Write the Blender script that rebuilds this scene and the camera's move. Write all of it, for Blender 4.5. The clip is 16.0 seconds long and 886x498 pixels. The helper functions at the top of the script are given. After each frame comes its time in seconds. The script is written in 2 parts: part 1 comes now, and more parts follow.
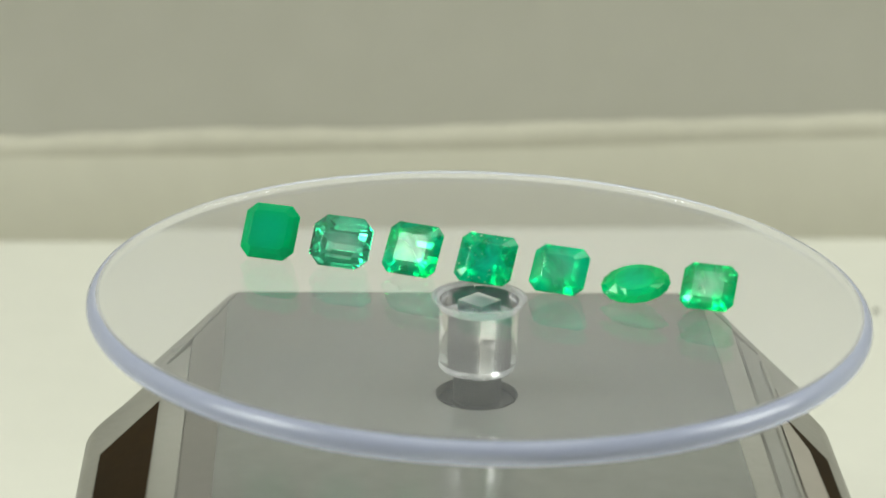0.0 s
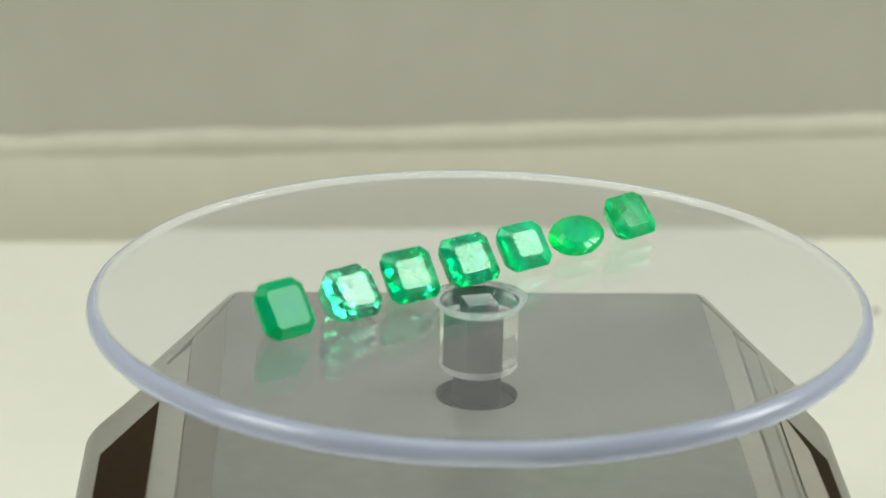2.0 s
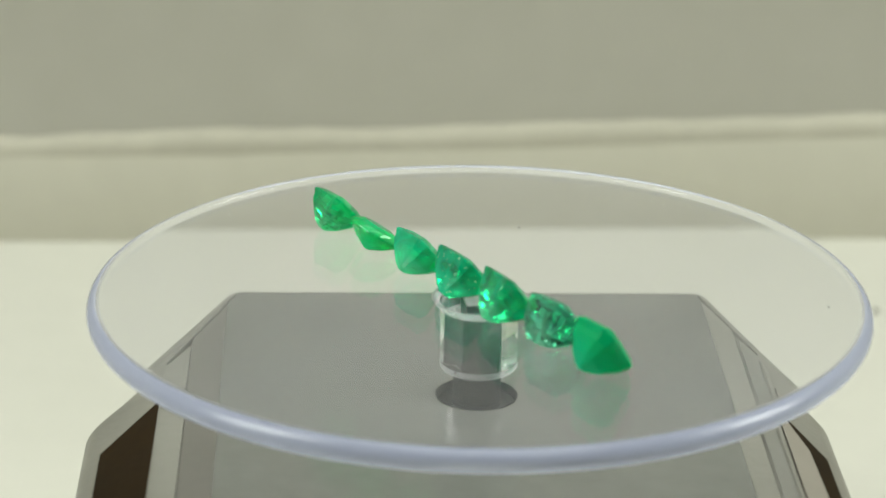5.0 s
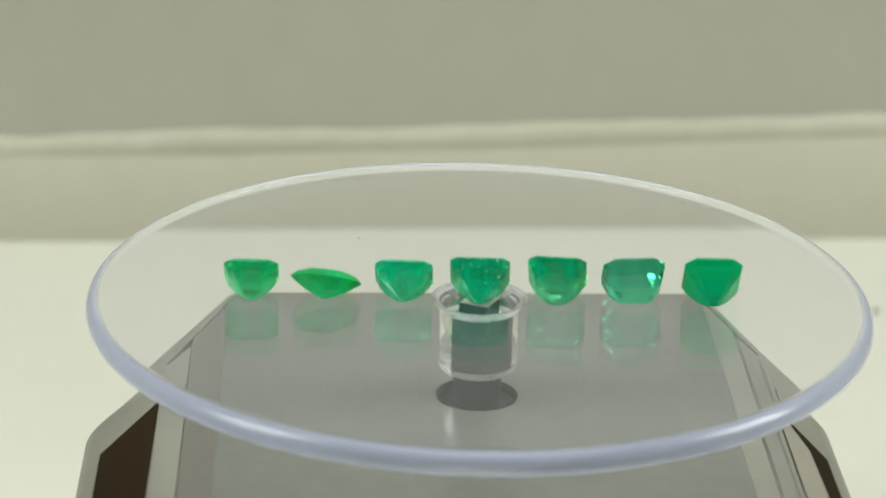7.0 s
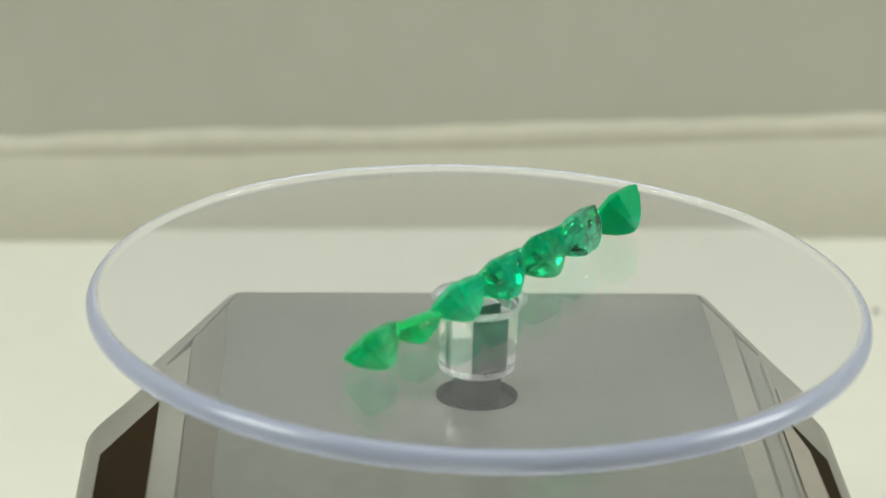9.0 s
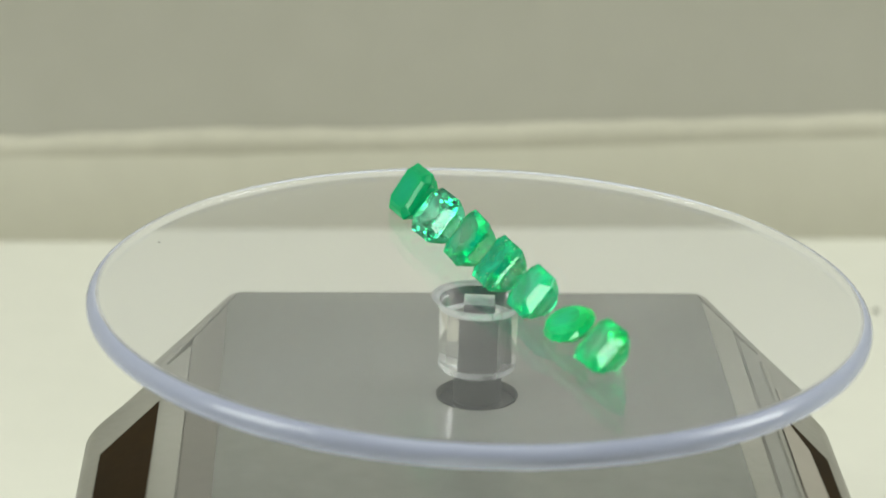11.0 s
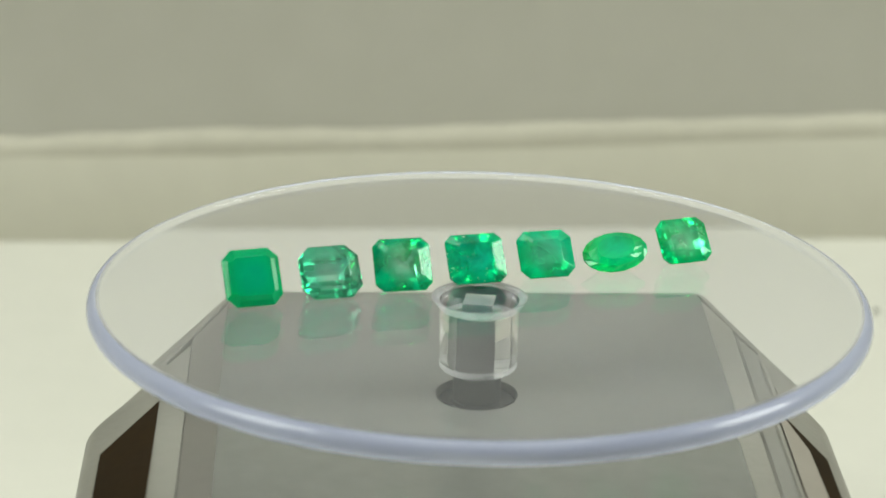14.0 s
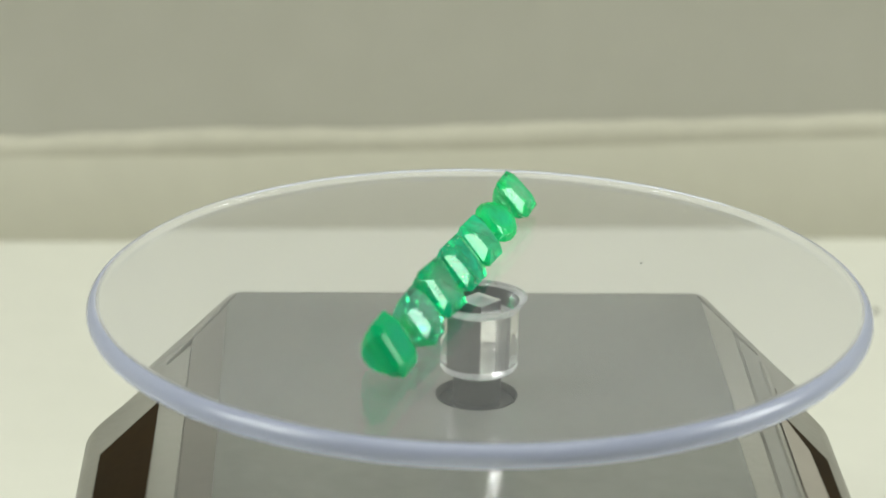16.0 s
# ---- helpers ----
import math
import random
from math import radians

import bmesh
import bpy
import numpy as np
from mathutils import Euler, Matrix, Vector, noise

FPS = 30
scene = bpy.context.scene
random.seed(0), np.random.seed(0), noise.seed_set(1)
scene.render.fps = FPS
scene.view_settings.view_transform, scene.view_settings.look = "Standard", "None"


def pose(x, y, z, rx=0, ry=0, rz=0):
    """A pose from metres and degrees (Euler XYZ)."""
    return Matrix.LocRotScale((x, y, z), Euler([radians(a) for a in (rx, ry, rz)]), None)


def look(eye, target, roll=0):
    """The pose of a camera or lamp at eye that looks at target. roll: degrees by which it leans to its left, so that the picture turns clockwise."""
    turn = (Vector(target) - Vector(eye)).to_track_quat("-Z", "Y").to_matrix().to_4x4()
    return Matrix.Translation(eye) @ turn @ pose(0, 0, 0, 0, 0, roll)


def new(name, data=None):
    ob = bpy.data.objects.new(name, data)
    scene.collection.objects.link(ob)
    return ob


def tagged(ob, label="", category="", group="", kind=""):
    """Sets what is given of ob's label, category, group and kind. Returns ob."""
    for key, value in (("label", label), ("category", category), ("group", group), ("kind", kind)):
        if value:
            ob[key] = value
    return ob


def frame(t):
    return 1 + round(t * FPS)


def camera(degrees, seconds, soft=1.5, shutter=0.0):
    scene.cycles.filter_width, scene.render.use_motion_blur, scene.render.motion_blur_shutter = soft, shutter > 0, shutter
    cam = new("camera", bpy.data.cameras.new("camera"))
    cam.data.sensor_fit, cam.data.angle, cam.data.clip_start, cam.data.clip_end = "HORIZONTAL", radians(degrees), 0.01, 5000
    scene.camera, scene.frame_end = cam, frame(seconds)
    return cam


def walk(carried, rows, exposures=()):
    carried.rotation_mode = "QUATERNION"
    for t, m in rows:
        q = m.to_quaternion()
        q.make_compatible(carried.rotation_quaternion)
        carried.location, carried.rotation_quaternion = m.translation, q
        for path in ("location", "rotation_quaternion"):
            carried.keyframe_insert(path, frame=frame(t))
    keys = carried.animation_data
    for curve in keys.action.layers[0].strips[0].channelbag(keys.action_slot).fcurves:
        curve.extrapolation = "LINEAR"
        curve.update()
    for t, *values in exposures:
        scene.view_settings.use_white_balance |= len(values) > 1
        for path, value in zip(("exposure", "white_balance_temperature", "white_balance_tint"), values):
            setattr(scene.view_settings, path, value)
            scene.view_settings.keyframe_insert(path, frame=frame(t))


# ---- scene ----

# World: table top at z = 0, turntable axis through x = y = 0. MM turns millimetres into metres.
MM = 0.001
DISC_Z = 56.0          # height of the disc's upper face
BASE_Z = DISC_Z - 16.8
TURN = 28.13           # degrees a second, anticlockwise seen from above
ROW_TURN = -14.9       # the row of stones on the disc at the start
PIN_TURN = -40.0       # the square pin and its socket at the start
TILT = (-0.715, 0.263)  # the disc sits a little askew on its shaft

# ---- camera ----
cam = camera(17.155, 16.0, soft=1.6)
cam.data.dof.use_dof = True
cam.data.dof.focus_distance = 0.388
cam.data.dof.aperture_fstop = 24.0
EYE = (0.0, -0.35001, (DISC_Z + 134.635) * MM)
AIM = (-0.005828, 0.072075, (DISC_Z - 21.282) * MM)
CAM_POSE = look(EYE, AIM, 1.463)
walk(cam, [(0.0, CAM_POSE), (16.0, CAM_POSE)], exposures=((0.0, 0.0), (16.0, 0.0)))

# ---- world and lamps ----
world = bpy.data.worlds.new("world")
scene.world = world
world.use_nodes = True
world.node_tree.nodes["Background"].inputs[0].default_value = (0.9, 0.92, 1.0, 1)
world.node_tree.nodes["Background"].inputs[1].default_value = 0.3


def area_lamp(name, eye, target, sx, sy, watts, colour):
    data = bpy.data.lights.new(name, "AREA")
    data.shape, data.size, data.size_y = "RECTANGLE", sx, sy
    data.energy, data.color = watts, colour
    ob = new(name, data)
    ob.matrix_world = look(eye, target)
    return ob


area_lamp("softbox_lamp", (-0.58, -0.23, 0.52), (0, 0, 0.05), 0.30, 0.46, 4.4, (0.94, 0.98, 0.92))
area_lamp("softbox_lamp", (0.66, 0.0, 0.48), (0, 0, 0.05), 0.32, 0.40, 4.5, (0.94, 0.98, 0.92))
# unseen fill from above, added for the general brightness
area_lamp("overhead_fill_lamp", (0.0, -0.25, 1.78), (0, -0.25, 0), 1.2, 1.0, 10.4, (0.94, 0.99, 0.94))


# ---- materials ----
def material(name):
    m = bpy.data.materials.new(name)
    m.use_nodes = True
    nt = m.node_tree
    nt.nodes.clear()
    out = nt.nodes.new("ShaderNodeOutputMaterial")
    return m, nt, out


def principled(nt, **kw):
    b = nt.nodes.new("ShaderNodeBsdfPrincipled")
    for k, v in kw.items():
        key = k.replace("_", " ")
        b.inputs[key].default_value = v
    return b


def mottled(name, c1, c2, scale, rough, fine=None, bump=0.0, bump_scale=None, metallic=0.0, specular=0.5, ramp=(0.35, 0.65)):
    """Opaque surface with stains at a large scale, grain at a fine one, and a little relief."""
    m, nt, out = material(name)
    tc = nt.nodes.new("ShaderNodeTexCoord")
    n1 = nt.nodes.new("ShaderNodeTexNoise")
    n1.inputs["Scale"].default_value, n1.inputs["Detail"].default_value = scale, 5
    n2 = nt.nodes.new("ShaderNodeTexNoise")
    n2.inputs["Scale"].default_value, n2.inputs["Detail"].default_value = fine or scale * 14, 4
    for n in (n1, n2):
        nt.links.new(tc.outputs["Object"], n.inputs["Vector"])
    mixf = nt.nodes.new("ShaderNodeMath")
    mixf.operation = "MULTIPLY_ADD"
    mixf.inputs[1].default_value = 0.3
    nt.links.new(n2.outputs["Fac"], mixf.inputs[0])
    sc = nt.nodes.new("ShaderNodeMath")
    sc.operation = "MULTIPLY"
    sc.inputs[1].default_value = 0.7
    nt.links.new(n1.outputs["Fac"], sc.inputs[0])
    nt.links.new(sc.outputs[0], mixf.inputs[2])
    cr = nt.nodes.new("ShaderNodeValToRGB")
    cr.color_ramp.elements[0].position, cr.color_ramp.elements[1].position = ramp
    cr.color_ramp.elements[0].color, cr.color_ramp.elements[1].color = (*c1, 1), (*c2, 1)
    nt.links.new(mixf.outputs[0], cr.inputs[0])
    b = principled(nt, Roughness=rough, Metallic=metallic)
    b.inputs["Specular IOR Level"].default_value = specular
    nt.links.new(cr.outputs[0], b.inputs["Base Color"])
    rr = nt.nodes.new("ShaderNodeMapRange")
    rr.inputs["To Min"].default_value, rr.inputs["To Max"].default_value = rough * 0.8, min(1.0, rough * 1.25)
    nt.links.new(n1.outputs["Fac"], rr.inputs["Value"])
    nt.links.new(rr.outputs[0], b.inputs["Roughness"])
    if bump:
        bp = nt.nodes.new("ShaderNodeBump")
        bp.inputs["Strength"].default_value, bp.inputs["Distance"].default_value = bump, 0.0006
        n3 = nt.nodes.new("ShaderNodeTexNoise")
        n3.inputs["Scale"].default_value, n3.inputs["Detail"].default_value = bump_scale or scale * 5, 4
        nt.links.new(tc.outputs["Object"], n3.inputs["Vector"])
        nt.links.new(n3.outputs["Fac"], bp.inputs["Height"])
        nt.links.new(bp.outputs[0], b.inputs["Normal"])
    nt.links.new(b.outputs[0], out.inputs[0])
    return m


def clear_plastic(name, colour, rough=0.0, ior=1.49, haze_tint=None, share=0.0):
    """Clear acrylic, with a bluish haze painted over its face in a given colour and cover."""
    m, nt, out = material(name)
    b = principled(nt, Roughness=rough, IOR=ior)
    b.inputs["Base Color"].default_value = (*colour, 1)
    b.inputs["Transmission Weight"].default_value = 1.0
    last = b
    if haze_tint:
        # diffuse colour that stands for the haze seen over the clear face
        dust = nt.nodes.new("ShaderNodeBsdfDiffuse")
        dust.inputs[0].default_value = (*haze_tint, 1)
        tc = nt.nodes.new("ShaderNodeTexCoord")
        n = nt.nodes.new("ShaderNodeTexNoise")
        n.inputs["Scale"].default_value, n.inputs["Detail"].default_value = 60, 3
        nt.links.new(tc.outputs["Object"], n.inputs["Vector"])
        mr = nt.nodes.new("ShaderNodeMapRange")
        mr.inputs["To Min"].default_value, mr.inputs["To Max"].default_value = share * 0.7, share * 1.3
        nt.links.new(n.outputs["Fac"], mr.inputs["Value"])
        last = nt.nodes.new("ShaderNodeMixShader")
        nt.links.new(mr.outputs[0], last.inputs[0])
        nt.links.new(b.outputs[0], last.inputs[1])
        nt.links.new(dust.outputs[0], last.inputs[2])
    nt.links.new(last.outputs[0], out.inputs[0])
    return m


def rim_plastic(name, clear, body, share):
    """The disc's rounded edge: clear acrylic with a satin, machined face; the lavender light gathered in it is painted
    as a body colour.
    """
    m, nt, out = material(name)
    a = principled(nt, Roughness=0.22, IOR=1.49)
    a.inputs["Base Color"].default_value = (*clear, 1)
    a.inputs["Transmission Weight"].default_value = 1.0
    d = principled(nt, Roughness=0.16)
    d.inputs["Base Color"].default_value = (*body, 1)
    mx = nt.nodes.new("ShaderNodeMixShader")
    mx.inputs[0].default_value = share
    nt.links.new(a.outputs[0], mx.inputs[1])
    nt.links.new(d.outputs[0], mx.inputs[2])
    nt.links.new(mx.outputs[0], out.inputs[0])
    return m


def cloudy_plastic(name, cloud, haze=(0.86, 0.88, 0.88), grain=300, surface=0.5):
    """Clear moulded plastic with a faint milky cloud, a little denser in places."""
    m, nt, out = material(name)
    g = principled(nt, Roughness=0.0, IOR=1.49)
    g.inputs["Base Color"].default_value = (0.99, 0.99, 0.99, 1)
    g.inputs["Transmission Weight"].default_value = 1.0
    tl = nt.nodes.new("ShaderNodeBsdfTranslucent")
    tl.inputs[0].default_value = (*haze, 1)
    df = nt.nodes.new("ShaderNodeBsdfDiffuse")
    df.inputs[0].default_value = (*haze, 1)
    half = nt.nodes.new("ShaderNodeMixShader")
    half.inputs[0].default_value = surface
    nt.links.new(tl.outputs[0], half.inputs[1])
    nt.links.new(df.outputs[0], half.inputs[2])
    n = nt.nodes.new("ShaderNodeTexNoise")
    n.inputs["Scale"].default_value = grain
    tc = nt.nodes.new("ShaderNodeTexCoord")
    nt.links.new(tc.outputs["Object"], n.inputs["Vector"])
    mr = nt.nodes.new("ShaderNodeMapRange")
    mr.inputs["To Min"].default_value, mr.inputs["To Max"].default_value = cloud * 0.5, cloud * 1.5
    nt.links.new(n.outputs["Fac"], mr.inputs["Value"])
    mx = nt.nodes.new("ShaderNodeMixShader")
    nt.links.new(mr.outputs[0], mx.inputs[0])
    nt.links.new(g.outputs[0], mx.inputs[1])
    nt.links.new(half.outputs[0], mx.inputs[2])
    nt.links.new(mx.outputs[0], out.inputs[0])
    return m


def emerald(name, heart, edge, milk_heart, milk_edge, milk, veil_scale, seed, specks=0.0, haze=0.05, gloss=0.03, sheen=1.58, glint=(0.66, 1.0, 0.80)):
    """Green beryl: glass whose colour deepens from the heart of the stone to its edge, clouded by veils and fine flecks.
    haze: how much the inclusions blur what is seen through it; gloss: how matt its polish is."""
    m, nt, out = material(name)
    tc = nt.nodes.new("ShaderNodeTexCoord")
    mp = nt.nodes.new("ShaderNodeMapping")
    mp.inputs["Location"].default_value = (seed, seed * 0.7, -seed)
    nt.links.new(tc.outputs["Object"], mp.inputs["Vector"])
    n = nt.nodes.new("ShaderNodeTexNoise")
    n.inputs["Scale"].default_value, n.inputs["Detail"].default_value, n.inputs["Distortion"].default_value = veil_scale, 6, 0.6
    nt.links.new(mp.outputs[0], n.inputs["Vector"])
    # colour zoning: distance from the stone's upright axis, roughened by the veils
    flat = nt.nodes.new("ShaderNodeVectorMath")
    flat.operation = "MULTIPLY"
    flat.inputs[1].default_value = (1, 1, 0)
    nt.links.new(tc.outputs["Object"], flat.inputs[0])
    far = nt.nodes.new("ShaderNodeVectorMath")
    far.operation = "LENGTH"
    nt.links.new(flat.outputs[0], far.inputs[0])
    rag = nt.nodes.new("ShaderNodeMath")
    rag.operation = "MULTIPLY_ADD"
    rag.inputs[1].default_value = 0.0030
    nt.links.new(n.outputs["Fac"], rag.inputs[0])
    nt.links.new(far.outputs["Value"], rag.inputs[2])
    zone = nt.nodes.new("ShaderNodeMapRange")
    zone.inputs["From Min"].default_value, zone.inputs["From Max"].default_value = 0.0026, 0.0048
    nt.links.new(rag.outputs[0], zone.inputs["Value"])

    def zoned(inner, outer):
        mix = nt.nodes.new("ShaderNodeMixRGB")
        mix.inputs[1].default_value, mix.inputs[2].default_value = (*inner, 1), (*outer, 1)
        nt.links.new(zone.outputs[0], mix.inputs[0])
        return mix
    tint = zoned(heart, edge)
    # polished skin over a slightly hazy inside
    inside = nt.nodes.new("ShaderNodeBsdfRefraction")
    inside.inputs["Roughness"].default_value, inside.inputs["IOR"].default_value = haze, 1.58
    nt.links.new(tint.outputs[0], inside.inputs["Color"])
    skin = nt.nodes.new("ShaderNodeBsdfGlossy")
    skin.inputs["Roughness"].default_value = gloss
    skin.inputs["Color"].default_value = (*glint, 1)
    fres = nt.nodes.new("ShaderNodeFresnel")
    fres.inputs["IOR"].default_value = sheen
    # milky body with pale flecks
    body_colour = nt.nodes.new("ShaderNodeMixRGB")
    body_colour.inputs[2].default_value = (0.62, 0.88, 0.74, 1)
    nt.links.new(zoned(milk_heart, milk_edge).outputs[0], body_colour.inputs[1])
    fl = nt.nodes.new("ShaderNodeTexNoise")
    fl.inputs["Scale"].default_value, fl.inputs["Detail"].default_value = 1900, 2
    nt.links.new(mp.outputs[0], fl.inputs["Vector"])
    fr = nt.nodes.new("ShaderNodeMapRange")
    fr.inputs["From Min"].default_value, fr.inputs["From Max"].default_value, fr.inputs["To Max"].default_value = 0.66, 0.74, specks
    nt.links.new(fl.outputs["Fac"], fr.inputs["Value"])
    nt.links.new(fr.outputs[0], body_colour.inputs[0])
    d = nt.nodes.new("ShaderNodeBsdfDiffuse")
    tl = nt.nodes.new("ShaderNodeBsdfTranslucent")
    nt.links.new(body_colour.outputs[0], d.inputs[0])
    nt.links.new(body_colour.outputs[0], tl.inputs[0])
    body = nt.nodes.new("ShaderNodeMixShader")
    body.inputs[0].default_value = 0.5
    nt.links.new(d.outputs[0], body.inputs[1])
    nt.links.new(tl.outputs[0], body.inputs[2])
    cloud = nt.nodes.new("ShaderNodeMapRange")
    cloud.inputs["From Min"].default_value, cloud.inputs["From Max"].default_value = 0.35, 0.68
    cloud.inputs["To Min"].default_value, cloud.inputs["To Max"].default_value = milk * 0.5, min(0.98, milk * 1.5)
    nt.links.new(n.outputs["Fac"], cloud.inputs["Value"])
    top = nt.nodes.new("ShaderNodeMath")
    top.operation = "MAXIMUM"
    nt.links.new(cloud.outputs[0], top.inputs[0])
    nt.links.new(fr.outputs[0], top.inputs[1])
    mx = nt.nodes.new("ShaderNodeMixShader")
    nt.links.new(top.outputs[0], mx.inputs[0])
    nt.links.new(inside.outputs[0], mx.inputs[1])
    nt.links.new(body.outputs[0], mx.inputs[2])
    coat = nt.nodes.new("ShaderNodeMixShader")
    nt.links.new(fres.outputs[0], coat.inputs[0])
    nt.links.new(mx.outputs[0], coat.inputs[1])
    nt.links.new(skin.outputs[0], coat.inputs[2])
    nt.links.new(coat.outputs[0], out.inputs[0])
    return m


TABLE_M = mottled("table_white", (0.56, 0.555, 0.487), (0.595, 0.588, 0.517), 9, 0.55, bump=0.08, bump_scale=300)
WALL_M = mottled("wall_grey_paint", (0.40, 0.39, 0.33), (0.44, 0.43, 0.37), 7, 0.75, bump=0.15, bump_scale=90)
BOARD_M = mottled("baseboard_paint", (0.455, 0.440, 0.355), (0.50, 0.485, 0.393), 12, 0.6, bump=0.08, bump_scale=80)
BEAD_M = mottled("cream_caulk", (0.405, 0.388, 0.312), (0.475, 0.455, 0.368), 14, 0.7, bump=0.15, bump_scale=120)
ROOM_M = mottled("room_paint", (0.62, 0.61, 0.56), (0.68, 0.67, 0.61), 2, 0.8)
# darker copy of the room paint: dimness behind the camera put into colour
DIM_M = mottled("dim_room_paint", (0.26, 0.24, 0.21), (0.31, 0.285, 0.25), 2, 0.8)
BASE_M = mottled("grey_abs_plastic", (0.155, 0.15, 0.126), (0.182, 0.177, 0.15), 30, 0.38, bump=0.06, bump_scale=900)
PLATE_M = mottled("glossy_grey_plate", (0.100, 0.102, 0.089), (0.121, 0.123, 0.108), 22, 0.165, bump=0.0)
SOLAR_M = mottled("solar_cell", (0.011, 0.0062, 0.002), (0.021, 0.0125, 0.0045), 60, 0.5, specular=0.04)
# reflection on the right cell, put into a beige colour
GLARE_M = mottled("beige_glare", (0.19, 0.172, 0.142), (0.225, 0.205, 0.17), 40, 0.4)
# left strip's grey, darkened for that side's weaker light; also colours crumb and specks
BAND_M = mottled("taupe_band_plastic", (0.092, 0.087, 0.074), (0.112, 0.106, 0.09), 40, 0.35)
# right ridge's grey, set apart from the left for the light there
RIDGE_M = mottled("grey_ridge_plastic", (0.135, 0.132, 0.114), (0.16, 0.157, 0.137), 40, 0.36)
# dark collar plastic, also the shade inside the shaft hole
HOLE_M = mottled("hole_shade_and_dark_collar", (0.004, 0.005, 0.006), (0.009, 0.011, 0.013), 80, 0.6, specular=0.03)
PIN_M = mottled("satin_steel", (0.05, 0.049, 0.049), (0.075, 0.074, 0.073), 120, 0.28, metallic=0.9)
# the disc's lavender haze is put into its upper face as colour
DISC_M = clear_plastic("clear_acrylic", (0.978, 0.982, 1.0), haze_tint=(0.58, 0.64, 0.95), share=0.026)
UNDER_M = clear_plastic("acrylic_underside", (0.982, 0.985, 1.0), 0.012)
# light caught in the edge, put in as lavender body colour
RIM_M = rim_plastic("acrylic_edge", (0.90, 0.92, 1.0), (0.64, 0.69, 0.90), 0.46)
LIP_M = rim_plastic("acrylic_edge_lip", (0.95, 0.96, 1.0), (0.60, 0.62, 0.74), 0.25)
HUB_M = cloudy_plastic("hub_acrylic", 0.035)
# extra milkiness that stands for the bright reflections in flange and lip
FILLET_M = cloudy_plastic("hub_flange_acrylic", 0.30)


# ---- mesh helpers ----
def part(name, bm, mat, parent=None, label="", smooth=False):
    me = bpy.data.meshes.new(name)
    bmesh.ops.recalc_face_normals(bm, faces=bm.faces)
    bm.to_mesh(me)
    bm.free()
    for m in (mat if isinstance(mat, (list, tuple)) else [mat]):
        me.materials.append(m)
    if smooth:
        for p in me.polygons:
            p.use_smooth = True
    ob = new(name, me)
    if parent is not None:
        ob.parent = parent
    if label:
        ob["label"] = label
    return ob


def loft(bm, rings, cap_low=True, cap_high=True, closed=False):
    """Joins rings of equal count, given as lists of points in millimetres, into a skin."""
    vs = [[bm.verts.new([c * MM for c in p]) for p in r] for r in rings]
    pairs = list(zip(vs, vs[1:])) + ([(vs[-1], vs[0])] if closed else [])
    faces = []
    for a, b in pairs:
        n = len(a)
        for i in range(n):
            faces.append(bm.faces.new((a[i], a[(i + 1) % n], b[(i + 1) % n], b[i])))
    if not closed:
        if cap_low:
            bm.faces.new(list(reversed(vs[0])))
        if cap_high:
            bm.faces.new(vs[-1])
    return faces


def circle(r, z, n=64, cx=0.0, cy=0.0):
    return [(cx + r * math.cos(2 * math.pi * i / n), cy + r * math.sin(2 * math.pi * i / n), z) for i in range(n)]


def block(x0, y0, z0, x1, y1, z1, bevel=0.0, seg=2):
    """A bevelled box between two corners, in metres."""
    bm = bmesh.new()
    bmesh.ops.create_cube(bm, size=1)
    for v in bm.verts:
        v.co = Vector(((x0 + x1) / 2 + v.co.x * (x1 - x0), (y0 + y1) / 2 + v.co.y * (y1 - y0), (z0 + z1) / 2 + v.co.z * (z1 - z0)))
    if bevel:
        bmesh.ops.bevel(bm, geom=bm.edges[:], offset=bevel, segments=seg, affect="EDGES", profile=0.5)
    return bm


def shade(ob, angle=35):
    """Smooth shading, with edges sharper than angle kept crisp."""
    me = ob.data
    bm = bmesh.new()
    bm.from_mesh(me)
    for e in bm.edges:
        e.smooth = len(e.link_faces) == 2 and e.calc_face_angle(0) < radians(angle)
    for f in bm.faces:
        f.smooth = len(f.verts) < 7
    bm.to_mesh(me)
    bm.free()
    return ob


# ---- the room: table, baseboard, wall behind, plain walls around ----
BACK_TURN = 5.6
BACK = pose(0, 0.1715, 0, 0, 0, BACK_TURN)

tagged(part("table", block(-1.4, -1.6, -0.03, 1.4, 0.30, 0.0, 0.002), TABLE_M), "matt off-white table top under the turntable", "table", kind="structure")


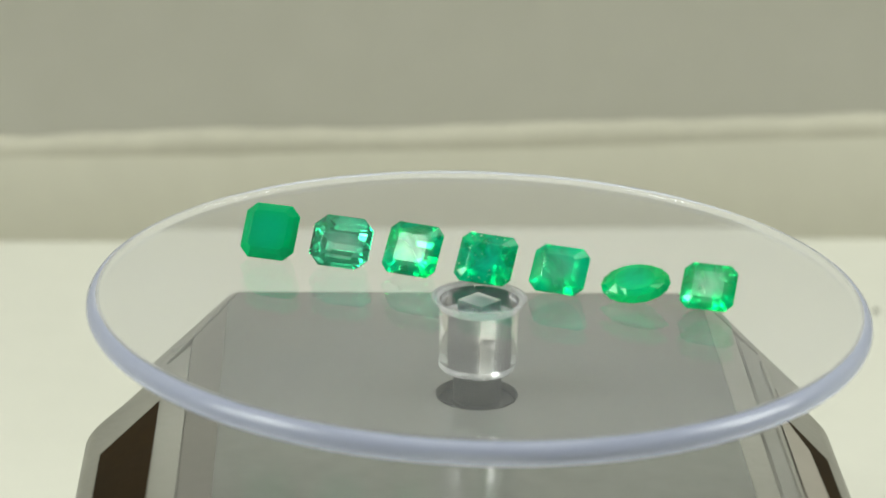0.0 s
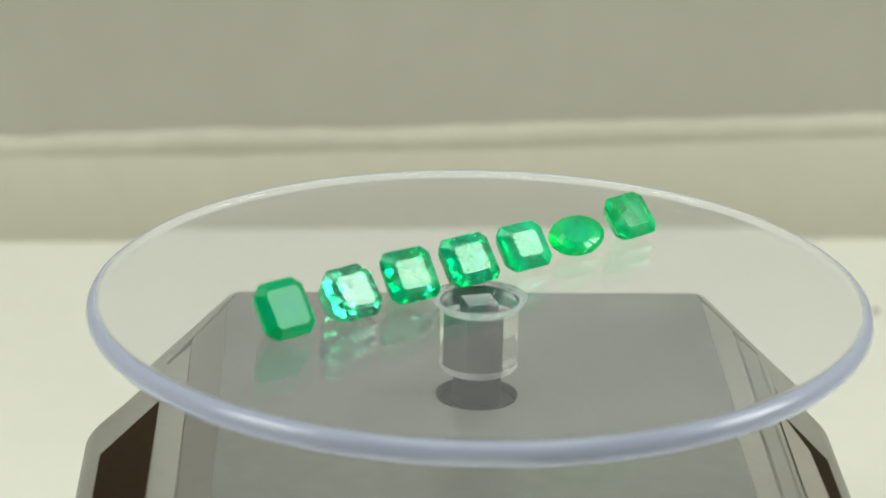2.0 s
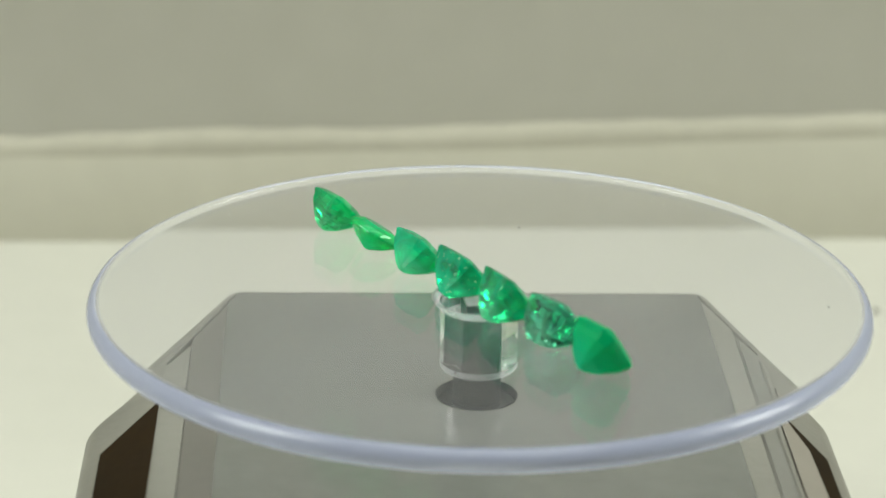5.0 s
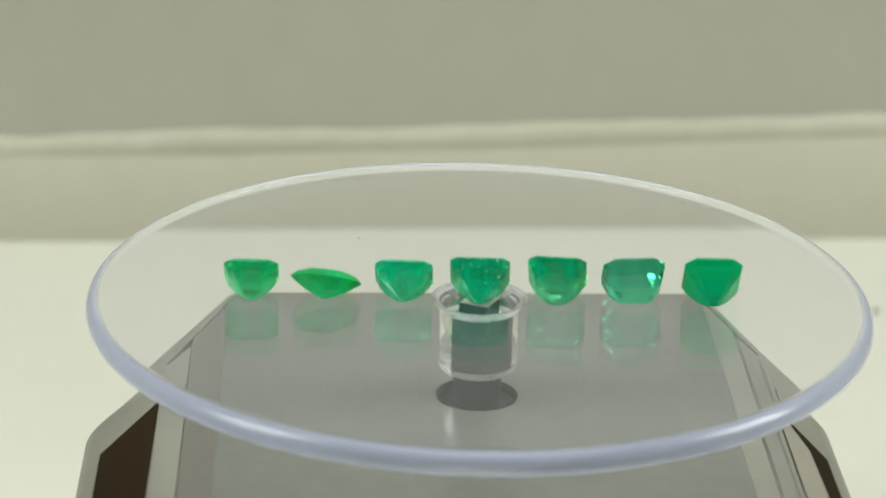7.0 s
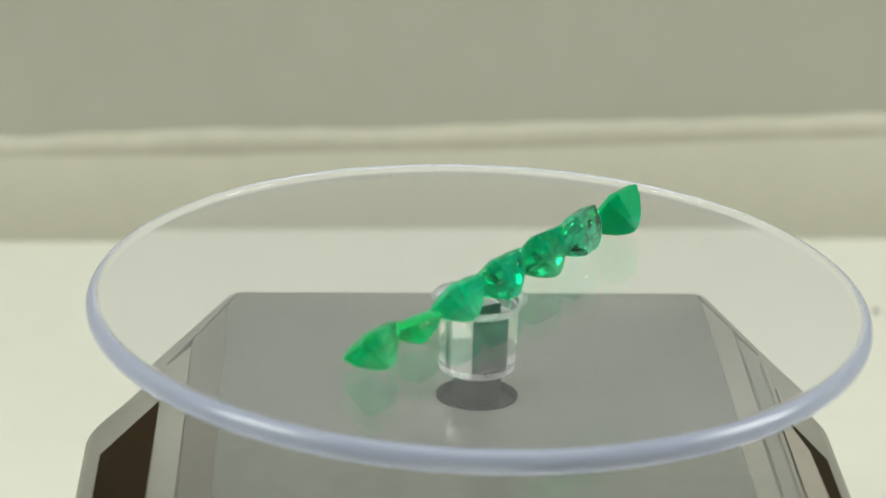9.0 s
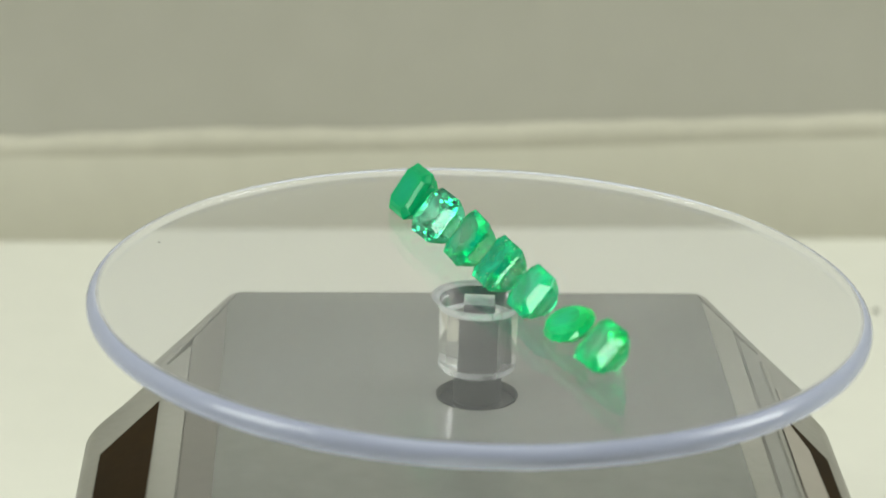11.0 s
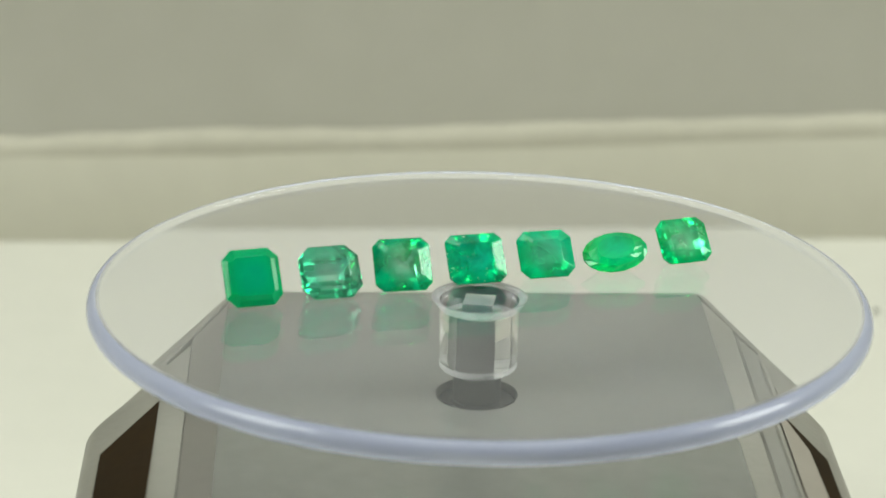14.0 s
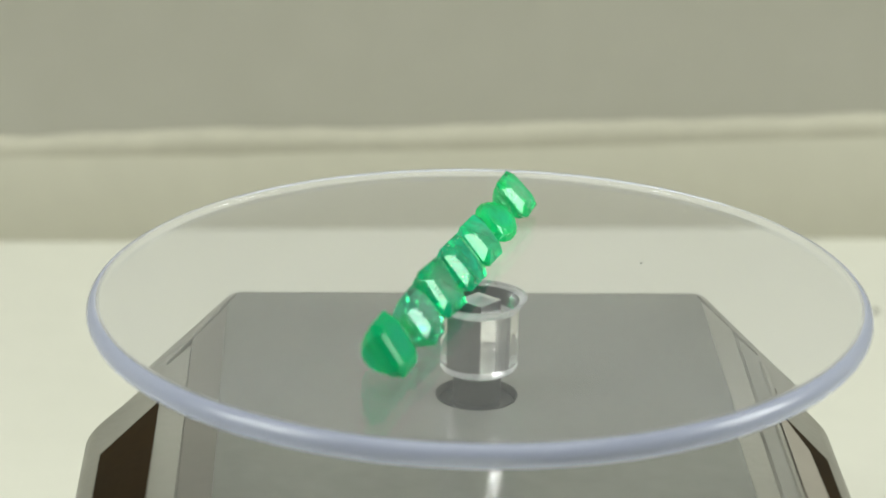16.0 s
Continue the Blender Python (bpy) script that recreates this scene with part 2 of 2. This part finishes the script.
def skirting():
    """Low painted board along the wall, and the irregular bead of caulk on top of it."""
    def run(name, prof, wave, mat, parent=None, label=""):
        bm = bmesh.new()
        rings = []
        n = 300
        for i in range(n + 1):
            x = -700 + 1400 * i / n
            w = 0.8 * noise.noise((x * 0.03, 3.1, 0)) + 0.5 * noise.noise((x * 0.09, 7.7, 0)) + 0.2 * noise.noise((x * 0.25, 1.7, 0))
            near = max(-150, min(150, x))
            rise = 0.019 * near + 0.014 * max(0, near) - 0.1
            fat = 1 + 0.3 * noise.noise((x * 0.05, 9.3, 4))
            rings.append([(x, y * fat - 0.25 * w if wave and y < 2 else y, z + (w + rise if wave else rise if z > 17 else 0)) for y, z in prof])
        loft(bm, rings)
        return shade(part(name, bm, mat, parent, label), 60)
    board = run("baseboard", [(0, 0.0), (0, 18.2), (0.25, 18.5), (9.0, 18.5), (9.0, 0.0)], False, BOARD_M)
    board.matrix_world = BACK
    run("caulk_bead", [(0.1, 17.6), (-0.02, 18.4), (-0.06, 19.2), (0.12, 20.3), (0.6, 21.3), (1.5, 22.0), (4.0, 22.7), (8.0, 22.8), (8.0, 17.6)], True, BEAD_M, board, "uneven cream bead of caulk")
    return tagged(board, "pale beige painted skirting board with an uneven caulked top", "baseboard", kind="structure")


skirting()
wall = part("wall_north", block(-1.5, 0.0024, -0.75, 1.5, 0.13, 1.8), WALL_M)
wall.matrix_world = BACK
tagged(wall, "smooth grey-beige painted wall behind the table", "wall", kind="structure")
# unseen surfaces that close the room; south wall and floor are painted dim
for nm, box in (("wall_west", (-1.62, -2.0, -0.75, -1.5, 0.5, 1.8)), ("wall_east", (1.5, -2.0, -0.75, 1.62, 0.5, 1.8)),
                ("wall_south", (-1.62, -2.12, -0.75, 1.62, -2.0, 1.8)), ("floor", (-1.62, -2.12, -0.80, 1.62, 0.6, -0.75)),
                ("ceiling", (-1.62, -2.12, 1.8, 1.62, 0.6, 1.86))):
    tagged(part(nm, block(*box), DIM_M if nm in ("wall_south", "floor") else ROOM_M), "plain painted room surface out of view", nm.split("_")[0], kind="structure")

# ---- turntable base ----
base = new("turntable_base")
BASE_TURN = 3.2
base.matrix_world = pose(-0.0010, 0, 0, 0, 0, BASE_TURN)
tagged(base, "grey plastic solar turntable base with dark side cells on the table", "turntable")


# half-widths of the base's bands on its left and right: plate, strip, ridge, cell, frame
LEFT = (32.2, 36.5, 39.8, 47.0, 49.3)
RIGHT = (34.1, 37.2, 39.9, 45.7, 47.7)


def base_body():
    # the upper face lies a little lower than the plates set on it; sloping shoulders, then walls that flare to the table
    top, low = BASE_Z - 1.0, BASE_Z - 3.9
    lw, rw, lo, ro = LEFT[2] + 0.2, RIGHT[2] + 0.2, LEFT[4], RIGHT[4]
    r_rim = [(-31.6, 35.8, BASE_Z), (34.4, 37.0, BASE_Z), (rw, 15.0, BASE_Z), (rw, -36, BASE_Z), (33, -44, BASE_Z), (-33, -44, BASE_Z), (-lw, -36, BASE_Z), (-lw, 10.0, BASE_Z)]
    r_in = [(x * 0.985, y * 0.985, BASE_Z) for x, y, z in r_rim]
    r_top = [(x * 0.98, y * 0.98, top) for x, y, z in r_rim]
    r_sh = [(-31.8, 36.0, low), (34.6, 37.2, low), (ro, 4.6, low), (ro, -40, low), (36, -50, low), (-36, -50, low), (-lo, -40, low), (-lo, 1.6, low)]
    r_wall = [(x * 1.006, y * 1.006, low - 2.0) for x, y, z in r_sh]
    r_foot = [(x * 1.03, y * 1.03, 0.0) for x, y, z in r_sh]
    bm = bmesh.new()
    loft(bm, [r_foot, r_wall, r_sh, r_rim, r_in, r_top])
    bmesh.ops.bevel(bm, geom=[e for e in bm.edges if any(abs(v.co.z - low * MM) < 1e-5 for v in e.verts)], offset=0.0016, segments=5, affect="EDGES", profile=0.5)
    return shade(part("body", bm, BASE_M, base), 40)


def slab(pts, z0, z1, bevel=0.25):
    bm = bmesh.new()
    loft(bm, [[(x, y, z0) for x, y in pts], [(x, y, z1) for x, y in pts]])
    if bevel:
        bmesh.ops.bevel(bm, geom=bm.edges[:], offset=bevel * MM, segments=2, affect="EDGES")
    return bm


def ring_slab(pts, hole, z0, z1, n=64):
    """A slab of that outline with a round hole through it."""
    bm = bmesh.new()
    angs = [2 * math.pi * i / n for i in range(n)]

    def edge(a):
        best = 1e9
        ca, sa = math.cos(a), math.sin(a)
        for (x0, y0), (x1, y1) in zip(pts, pts[1:] + pts[:1]):
            den = ca * (y1 - y0) - sa * (x1 - x0)
            if abs(den) < 1e-9:
                continue
            t = (x0 * (y1 - y0) - y0 * (x1 - x0)) / den
            u = (x0 * sa - y0 * ca) / den
            if t > 0 and -1e-6 <= u <= 1 + 1e-6:
                best = min(best, t)
        return best
    angs = sorted(set(angs + [math.atan2(y, x) % (2 * math.pi) for x, y in pts]))
    far = [(edge(a) * math.cos(a), edge(a) * math.sin(a)) for a in angs]
    near = [(hole * math.cos(a), hole * math.sin(a)) for a in angs]
    loft(bm, [[(x, y, z0) for x, y in near], [(x, y, z0) for x, y in far], [(x, y, z1) for x, y in far], [(x, y, z1) for x, y in near]], closed=True)
    return bm


base_body()
HX, HY = 1.0, 0.0      # the shaft in the base's own space
pl, pr = LEFT[0], RIGHT[0]
plate_pts = [(-30.9, 35.2), (33.6, 36.3), (pr, 34.6), (pr, -43), (-pl, -43), (-pl, 31.5)]
plate_bm = ring_slab([(x - HX, y) for x, y in plate_pts], 5.35, BASE_Z - 1.1, BASE_Z + 0.05)
plate = part("top_plate", plate_bm, PLATE_M, base, "glossy grey top plate with a round shaft hole")
plate.location = (HX * MM, 0, 0)


def shoulder(x, lift, band):
    """Height on the sloping shoulder at the distance x from the middle line."""
    return BASE_Z - 3.9 * (x - band[2] - 0.2) / (band[4] - band[2] - 0.2) + lift


def on_shoulder(pts, s, lift, thick, band):
    bm = bmesh.new()
    loft(bm, [[(s * x, y, shoulder(x, lift - thick, band)) for x, y in pts], [(s * x, y, shoulder(x, lift, band)) for x, y in pts]])
    return bm


for s, band in ((-1, LEFT), (1, RIGHT)):
    a, b, c, d, e = band
    gap = 0.03
    strip = [(a, 32.6 + s * 1.6), (b - gap, 20.6 + s * 2.6), (b - gap, -42), (a, -42)]
    # strip and ridge greys differ by side: uneven light put into the colours
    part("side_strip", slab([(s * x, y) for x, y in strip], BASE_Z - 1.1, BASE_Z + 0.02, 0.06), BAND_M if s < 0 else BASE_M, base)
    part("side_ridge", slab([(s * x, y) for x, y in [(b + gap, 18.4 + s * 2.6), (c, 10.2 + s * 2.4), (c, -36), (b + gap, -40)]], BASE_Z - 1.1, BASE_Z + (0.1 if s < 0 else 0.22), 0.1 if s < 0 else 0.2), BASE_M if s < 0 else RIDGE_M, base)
    part("solar_cell", on_shoulder([(c + 0.25, 2.2), (d, -8.5), (d, -38), (c + 0.25, -36)], s, 0.06, 0.3, band), SOLAR_M, base, "dark brown glossy solar cell")
part("side_bead", slab([(39.3, 11.5), (39.95, 9.5), (39.95, -36), (39.3, -36)], BASE_Z - 0.5, BASE_Z + 0.5, 0.15), BASE_M, base)
# added strip that stands for the glare on the right cell
part("cell_glare", on_shoulder([(40.2, 2.5), (40.8, -0.6), (43.2, -9.4), (43.9, -37), (40.2, -36)], 1, 0.40, 0.45, RIGHT), GLARE_M, base, "beige glare on the right solar cell, made as a strip")

# bearing cup and rotating shaft; the shallow cup is coloured near black for the hole's shade
bm = bmesh.new()
loft(bm, [circle(5.3, BASE_Z + 0.15), circle(5.0, BASE_Z - 0.6), circle(5.0, BASE_Z - 0.9), circle(3.3, BASE_Z - 0.9), circle(3.3, BASE_Z - 0.4), circle(5.5, BASE_Z - 1.5)][:5], cap_low=False)
cup = part("bearing_cup", bm, HOLE_M, base, "bearing cup round the shaft, blackened for the hole's shade")
cup.location = (HX * MM, 0, 0)

shaft = new("drive_shaft")
shaft.parent = base
shaft["label"] = "dark round collar with a square steel pin"
bm = bmesh.new()
loft(bm, [circle(3.1, BASE_Z - 0.8, 40), circle(3.1, DISC_Z - 13.35, 40), circle(2.9, DISC_Z - 13.1, 40)])
shade(part("collar", bm, HOLE_M, shaft))
bm = slab([(-1.97, -1.97), (1.97, -1.97), (1.97, 1.97), (-1.97, 1.97)], DISC_Z - 13.1, DISC_Z - 5.0, 0.03)
part("pin", bm, PIN_M, shaft, "square satin steel pin")

# ---- clear disc with its hub; its own origin is the middle of its upper face ----
disc = new("clear_disc")
tagged(disc, "clear round acrylic display disc with rounded edge and hub", "display disc")


SEG = 160              # facets round the disc and its hub
NECK = 6.15            # where the hub's moulded fillet runs out into the disc's underside


def disc_plate():
    """Flat plate with a rounded upper edge and a slightly flatter rounding below; open where the hub grows out of it."""
    bm = bmesh.new()
    R, r, under = 50.0, 1.65, 1.75
    rings = [circle(R - r - 0.15, 0, SEG), circle(R - r, 0, SEG)]
    for a in [math.pi * k / 12 for k in range(1, 13)]:
        w = r if a <= math.pi / 2 else under
        rings.append(circle(R - w + w * math.sin(a), -r + r * math.cos(a), SEG))
    rings += [circle(w, -2 * r, SEG) for w in (R - under - 0.15, NECK + 0.15, NECK)]
    faces = loft(bm, list(reversed(rings)), cap_low=False)
    for k, f in enumerate(faces):
        seg = 14 - k // SEG
        f.material_index = 0 if seg < 0 else 2 if seg < 1 else 1 if seg < 8 else 3
    ob = part("plate", bm, [DISC_M, RIM_M, LIP_M, UNDER_M], disc)
    ob.visible_shadow = False
    return shade(ob, 40)


def disc_hub():
    """Moulded clear sleeve under the disc: fillet, flange, slightly tapered wall, rounded lip, square socket."""
    bm = bmesh.new()

    def sq(h, z):
        pts = []
        for i in range(SEG):
            a = 2 * math.pi * i / SEG
            k = h / max(abs(math.cos(a)), abs(math.sin(a)))
            b = a + radians(PIN_TURN)
            pts.append((k * math.cos(b), k * math.sin(b), z))
        return pts
    profile = [(4.2, -12.95), (4.7, -12.9), (4.98, -12.6), (5.02, -12.2), (4.96, -11.9), (5.0, -11.7), (5.1, -4.7), (5.2, -4.4), (5.5, -4.2), (5.68, -3.95), (5.7, -3.75), (5.72, -3.55), (5.82, -3.38), (NECK, -3.3)]
    faces = loft(bm, [sq(1.95, -4.6), sq(1.95, -12.95)] + [circle(r, z, SEG) for r, z in profile], cap_high=False)
    # flange, lip and socket top: bright reflections put in as a whiter cloud
    for k, f in enumerate(faces):
        f.material_index = 1 if k // SEG >= 8 or 2 <= k // SEG <= 5 else 0
    for f in bm.faces:
        if len(f.verts) > 8:
            f.material_index = 1
    ob = part("hub", bm, [HUB_M, FILLET_M], disc, "clear plastic hub with a square socket")
    ob.visible_shadow = False
    return shade(ob, 40)


disc_plate()
disc_hub()


# ---- the seven green stones ----
def step_cut(name, w, l, crown, pav, cut, face, step, rise, mat, uneven=0, keel=1.0):
    """Octagonal step-cut stone, table up, girdle at z = 0; keel below 1 draws the point out into a ridge along its width."""
    rnd = random.Random(uneven)

    def oct_ring(kw, kl, z, c):
        a, b = w / 2 * kw, l / 2 * kl
        return [(-a + c, b, z), (a - c, b, z), (a, b - c, z), (a, -b + c, z), (a - c, -b, z), (-a + c, -b, z), (-a, -b + c, z), (-a, b - c, z)]
    bm = bmesh.new()
    j = lambda s: 1 + rnd.uniform(-s, s)
    steps = ((0.12, 1.0, 0.05), (0.33, 0.87, 0.30), (0.52, 0.70, 0.46), (0.70, 0.50, 0.62), (0.85, 0.29, 0.78), (0.94, 0.13, 0.9))
    loft(bm, [oct_ring(k ** keel * j(.03), k * 0.97 * j(.03), -0.14 - (pav - 0.14) * d, cut * c) for k, d, c in steps] + [
              oct_ring(1, 1, -0.14, cut), oct_ring(1, 1, 0.14, cut), oct_ring(step * j(.015), step, rise, cut * 0.80), oct_ring(face * j(.03), face, crown, cut * 0.36)])
    bmesh.ops.bevel(bm, geom=bm.edges[:], offset=0.00004, segments=1, affect="EDGES")
    return part(name, bm, mat)


def oval_cut(name, w, l, crown, pav, mat, n=16):
    """Oval faceted stone: table, two rows of crown facets, girdle, two rows of pavilion facets."""
    def ring(k, z, ph):
        return [(w / 2 * k * math.cos(2 * math.pi * (i + ph) / n), l / 2 * k * math.sin(2 * math.pi * (i + ph) / n), z) for i in range(n)]
    bm = bmesh.new()
    rows = [ring(0.10, -pav, 0), ring(0.55, -pav * 0.62, 0.5), ring(1, -0.08, 0), ring(1, 0.08, 0), ring(0.84, crown * 0.62, 0.5), ring(0.58, crown, 0)]
    vs = [[bm.verts.new([c * MM for c in p]) for p in r] for r in rows]
    for k, (a, b) in enumerate(zip(vs, vs[1:])):
        for i in range(n):
            i1 = (i + 1) % n
            if k == 2:
                bm.faces.new((a[i], a[i1], b[i1], b[i]))
            elif k % 2 == 0:
                bm.faces.new((a[i], a[i1], b[i])), bm.faces.new((a[i1], b[i1], b[i]))
            else:
                bm.faces.new((a[i], b[i1], b[i])), bm.faces.new((a[i], a[i1], b[i1]))
    bm.faces.new(list(reversed(vs[0]))), bm.faces.new(vs[-1])
    return part(name, bm, mat)


STONES = [
    # x, y of the middle on the disc at the start, size w, l, crown, pavilion, corner, table share, crown step and its height, lean, spin, yaw, roll
    ("opaque", -27.60, 10.58, 7.3, 7.4, 0.98, 4.3, 1.25, 0.68, 0.84, 0.67, 56, 0, 0, 0),
    ("clear", -18.13, 7.41, 7.9, 7.0, 0.98, 4.3, 1.5, 0.60, 0.87, 0.42, 51, -2, 4, 0),
    ("bright", -8.79, 5.17, 7.4, 7.0, 0.82, 4.7, 1.0, 0.55, 0.87, 0.39, 53, 0, -6, 0),
    ("flawed", 0.67, 2.52, 7.6, 6.7, 0.78, 4.5, 0.9, 0.57, 0.87, 0.39, 50, 0, -3, 0),
    ("pale", 10.06, 0.27, 7.3, 6.4, 1.03, 3.9, 1.1, 0.53, 0.95, 0.24, 50, 0, -3, 0),
    ("oval", 19.72, -1.94, 9.0, 6.3, 1.1, 2.4, 0, 0.50, 0.84, 0, 32, 4, 0, -6),
    ("light", 28.74, -4.45, 6.9, 6.3, 0.87, 3.9, 1.0, 0.56, 0.84, 0.47, 46, 1, 0, 0),
]
STONE_M = {
    "opaque": emerald("emerald_deep", (0.0, 0.86, 0.48), (0.0, 0.84, 0.36), (0.0, 0.55, 0.31), (0.0, 0.56, 0.23), 1.4, 160, 1.0, 0.0, 0.3, 0.12, 1.34),
    "clear": emerald("emerald_clear", (0.70, 0.97, 0.87), (0.22, 0.93, 0.69), (0.50, 0.93, 0.76), (0.26, 0.90, 0.66), 0.16, 420, 2.0, 0.06, 0.03, 0.012, 1.58, (0.75, 1.0, 0.90)),
    "bright": emerald("emerald_bright", (0.70, 0.94, 0.80), (0.0, 0.92, 0.54), (0.34, 0.68, 0.50), (0.0, 0.68, 0.40), 0.33, 240, 3.0, 0.2, 0.14, 0.02),
    "flawed": emerald("emerald_veiled", (0.08, 0.92, 0.66), (0.0, 0.90, 0.54), (0.0, 0.62, 0.43), (0.0, 0.66, 0.38), 0.50, 420, 4.0, 0.9, 0.20, 0.02),
    "pale": emerald("emerald_pale", (0.36, 0.95, 0.72), (0.0, 0.94, 0.55), (0.15, 0.74, 0.50), (0.0, 0.78, 0.43), 0.52, 220, 5.0, 0.15, 0.24, 0.02),
    "oval": emerald("emerald_oval", (0.0, 0.94, 0.52), (0.0, 0.95, 0.38), (0.0, 0.72, 0.38), (0.0, 0.82, 0.29), 0.66, 200, 6.0, 0.0, 0.24, 0.03),
    "light": emerald("emerald_light", (0.74, 0.97, 0.82), (0.02, 0.95, 0.52), (0.28, 0.80, 0.50), (0.0, 0.84, 0.36), 0.35, 260, 7.0, 0.2, 0.13, 0.02),
}
STONE_LABEL = {
    "opaque": "deep green cloudy square emerald with cut corners on the disc",
    "clear": "clear bluish-green step-cut emerald with mirror-like facets",
    "bright": "bright green transparent square emerald with a large table",
    "flawed": "green rectangular emerald full of fine white inclusions",
    "pale": "soft green hazy step-cut emerald with sharp corners",
    "oval": "vivid green cloudy oval faceted emerald leaning on the disc",
    "light": "light yellowish-green transparent square emerald",
}
stones = []
for kind, sx, sy, w, l, crown, pav, cut, face, step, rise, lean, spin, yaw, roll in STONES:
    if kind == "oval":
        ob = oval_cut("emerald", w, l, crown, pav, STONE_M[kind])
    else:
        ob = step_cut("emerald", w, l, crown, pav, cut, face, step, rise, STONE_M[kind], uneven=len(stones) + 5, keel=0.47 if kind == "clear" else 1.0)
    # stand the stone on its lowest point, its table leaning towards the front of the row
    turn = pose(0, 0, 0, 0, 0, ROW_TURN + yaw) @ pose(0, 0, 0, 0, roll, 0) @ pose(0, 0, 0, lean, 0, 0) @ pose(0, 0, 0, 0, 0, spin)
    pts = [turn @ v.co for v in ob.data.vertices]
    lo = [min(p[k] for p in pts) for k in range(3)]
    hi = [max(p[k] for p in pts) for k in range(3)]
    place = Matrix.Translation((sx * MM - (lo[0] + hi[0]) / 2, sy * MM - (lo[1] + hi[1]) / 2, -lo[2] + 0.00002)) @ turn
    tagged(ob, STONE_LABEL[kind], "emerald", "row of emeralds on the disc")
    stones.append((ob, place))


# a crumb of dirt on the table behind the turntable
bm = bmesh.new()
bmesh.ops.create_icosphere(bm, subdivisions=2, radius=0.0006)
for v in bm.verts:
    v.co *= 1 + 0.35 * noise.noise(v.co * 2500)
    v.co.z = (v.co.z + 0.0004) * 0.7
crumb = part("crumb", bm, BAND_M)
crumb.location = (0.0709, 0.1402, 0.0)
tagged(crumb, "tiny greyish crumb of dirt lying on the table", "crumb")


# two specks of dust that ride on the disc
for dx, dy, size in ((10.7, -21.0, 0.16), (-36.5, -24.9, 0.18)):
    bm = bmesh.new()
    bmesh.ops.create_icosphere(bm, subdivisions=1, radius=size * MM)
    for v in bm.verts:
        v.co *= 1 + 0.5 * noise.noise(v.co * 9000 + Vector((dx, dy, 0)))
        v.co.z = v.co.z * 0.5
    speck = part("dust_speck", bm, BAND_M)
    tagged(speck, "tiny dark speck of dust on the clear disc", "dust", "specks of dust on the disc")
    stones.append((speck, Matrix.Translation((dx * MM, dy * MM, size * 0.4 * MM))))


# ---- what moves ----
def motions():
    disc_rows, shaft_rows = [], []
    stone_rows = [[] for _ in stones]
    tilt = Matrix.Rotation(radians(TILT[1]), 4, "Y") @ Matrix.Rotation(radians(TILT[0]), 4, "X")
    for k in range(33):
        t = 0.5 * k
        spin = Matrix.Rotation(radians(TURN * t), 4, "Z")
        m = Matrix.Translation((0, 0, DISC_Z * MM)) @ spin @ tilt
        disc_rows.append((t, m))
        shaft_rows.append((t, pose(HX * MM, 0, 0, 0, 0, TURN * t + PIN_TURN - BASE_TURN)))
        for rows, (ob, place) in zip(stone_rows, stones):
            rows.append((t, m @ place))
    walk(disc, disc_rows)
    walk(shaft, shaft_rows)
    for rows, (ob, place) in zip(stone_rows, stones):
        walk(ob, rows)


motions()
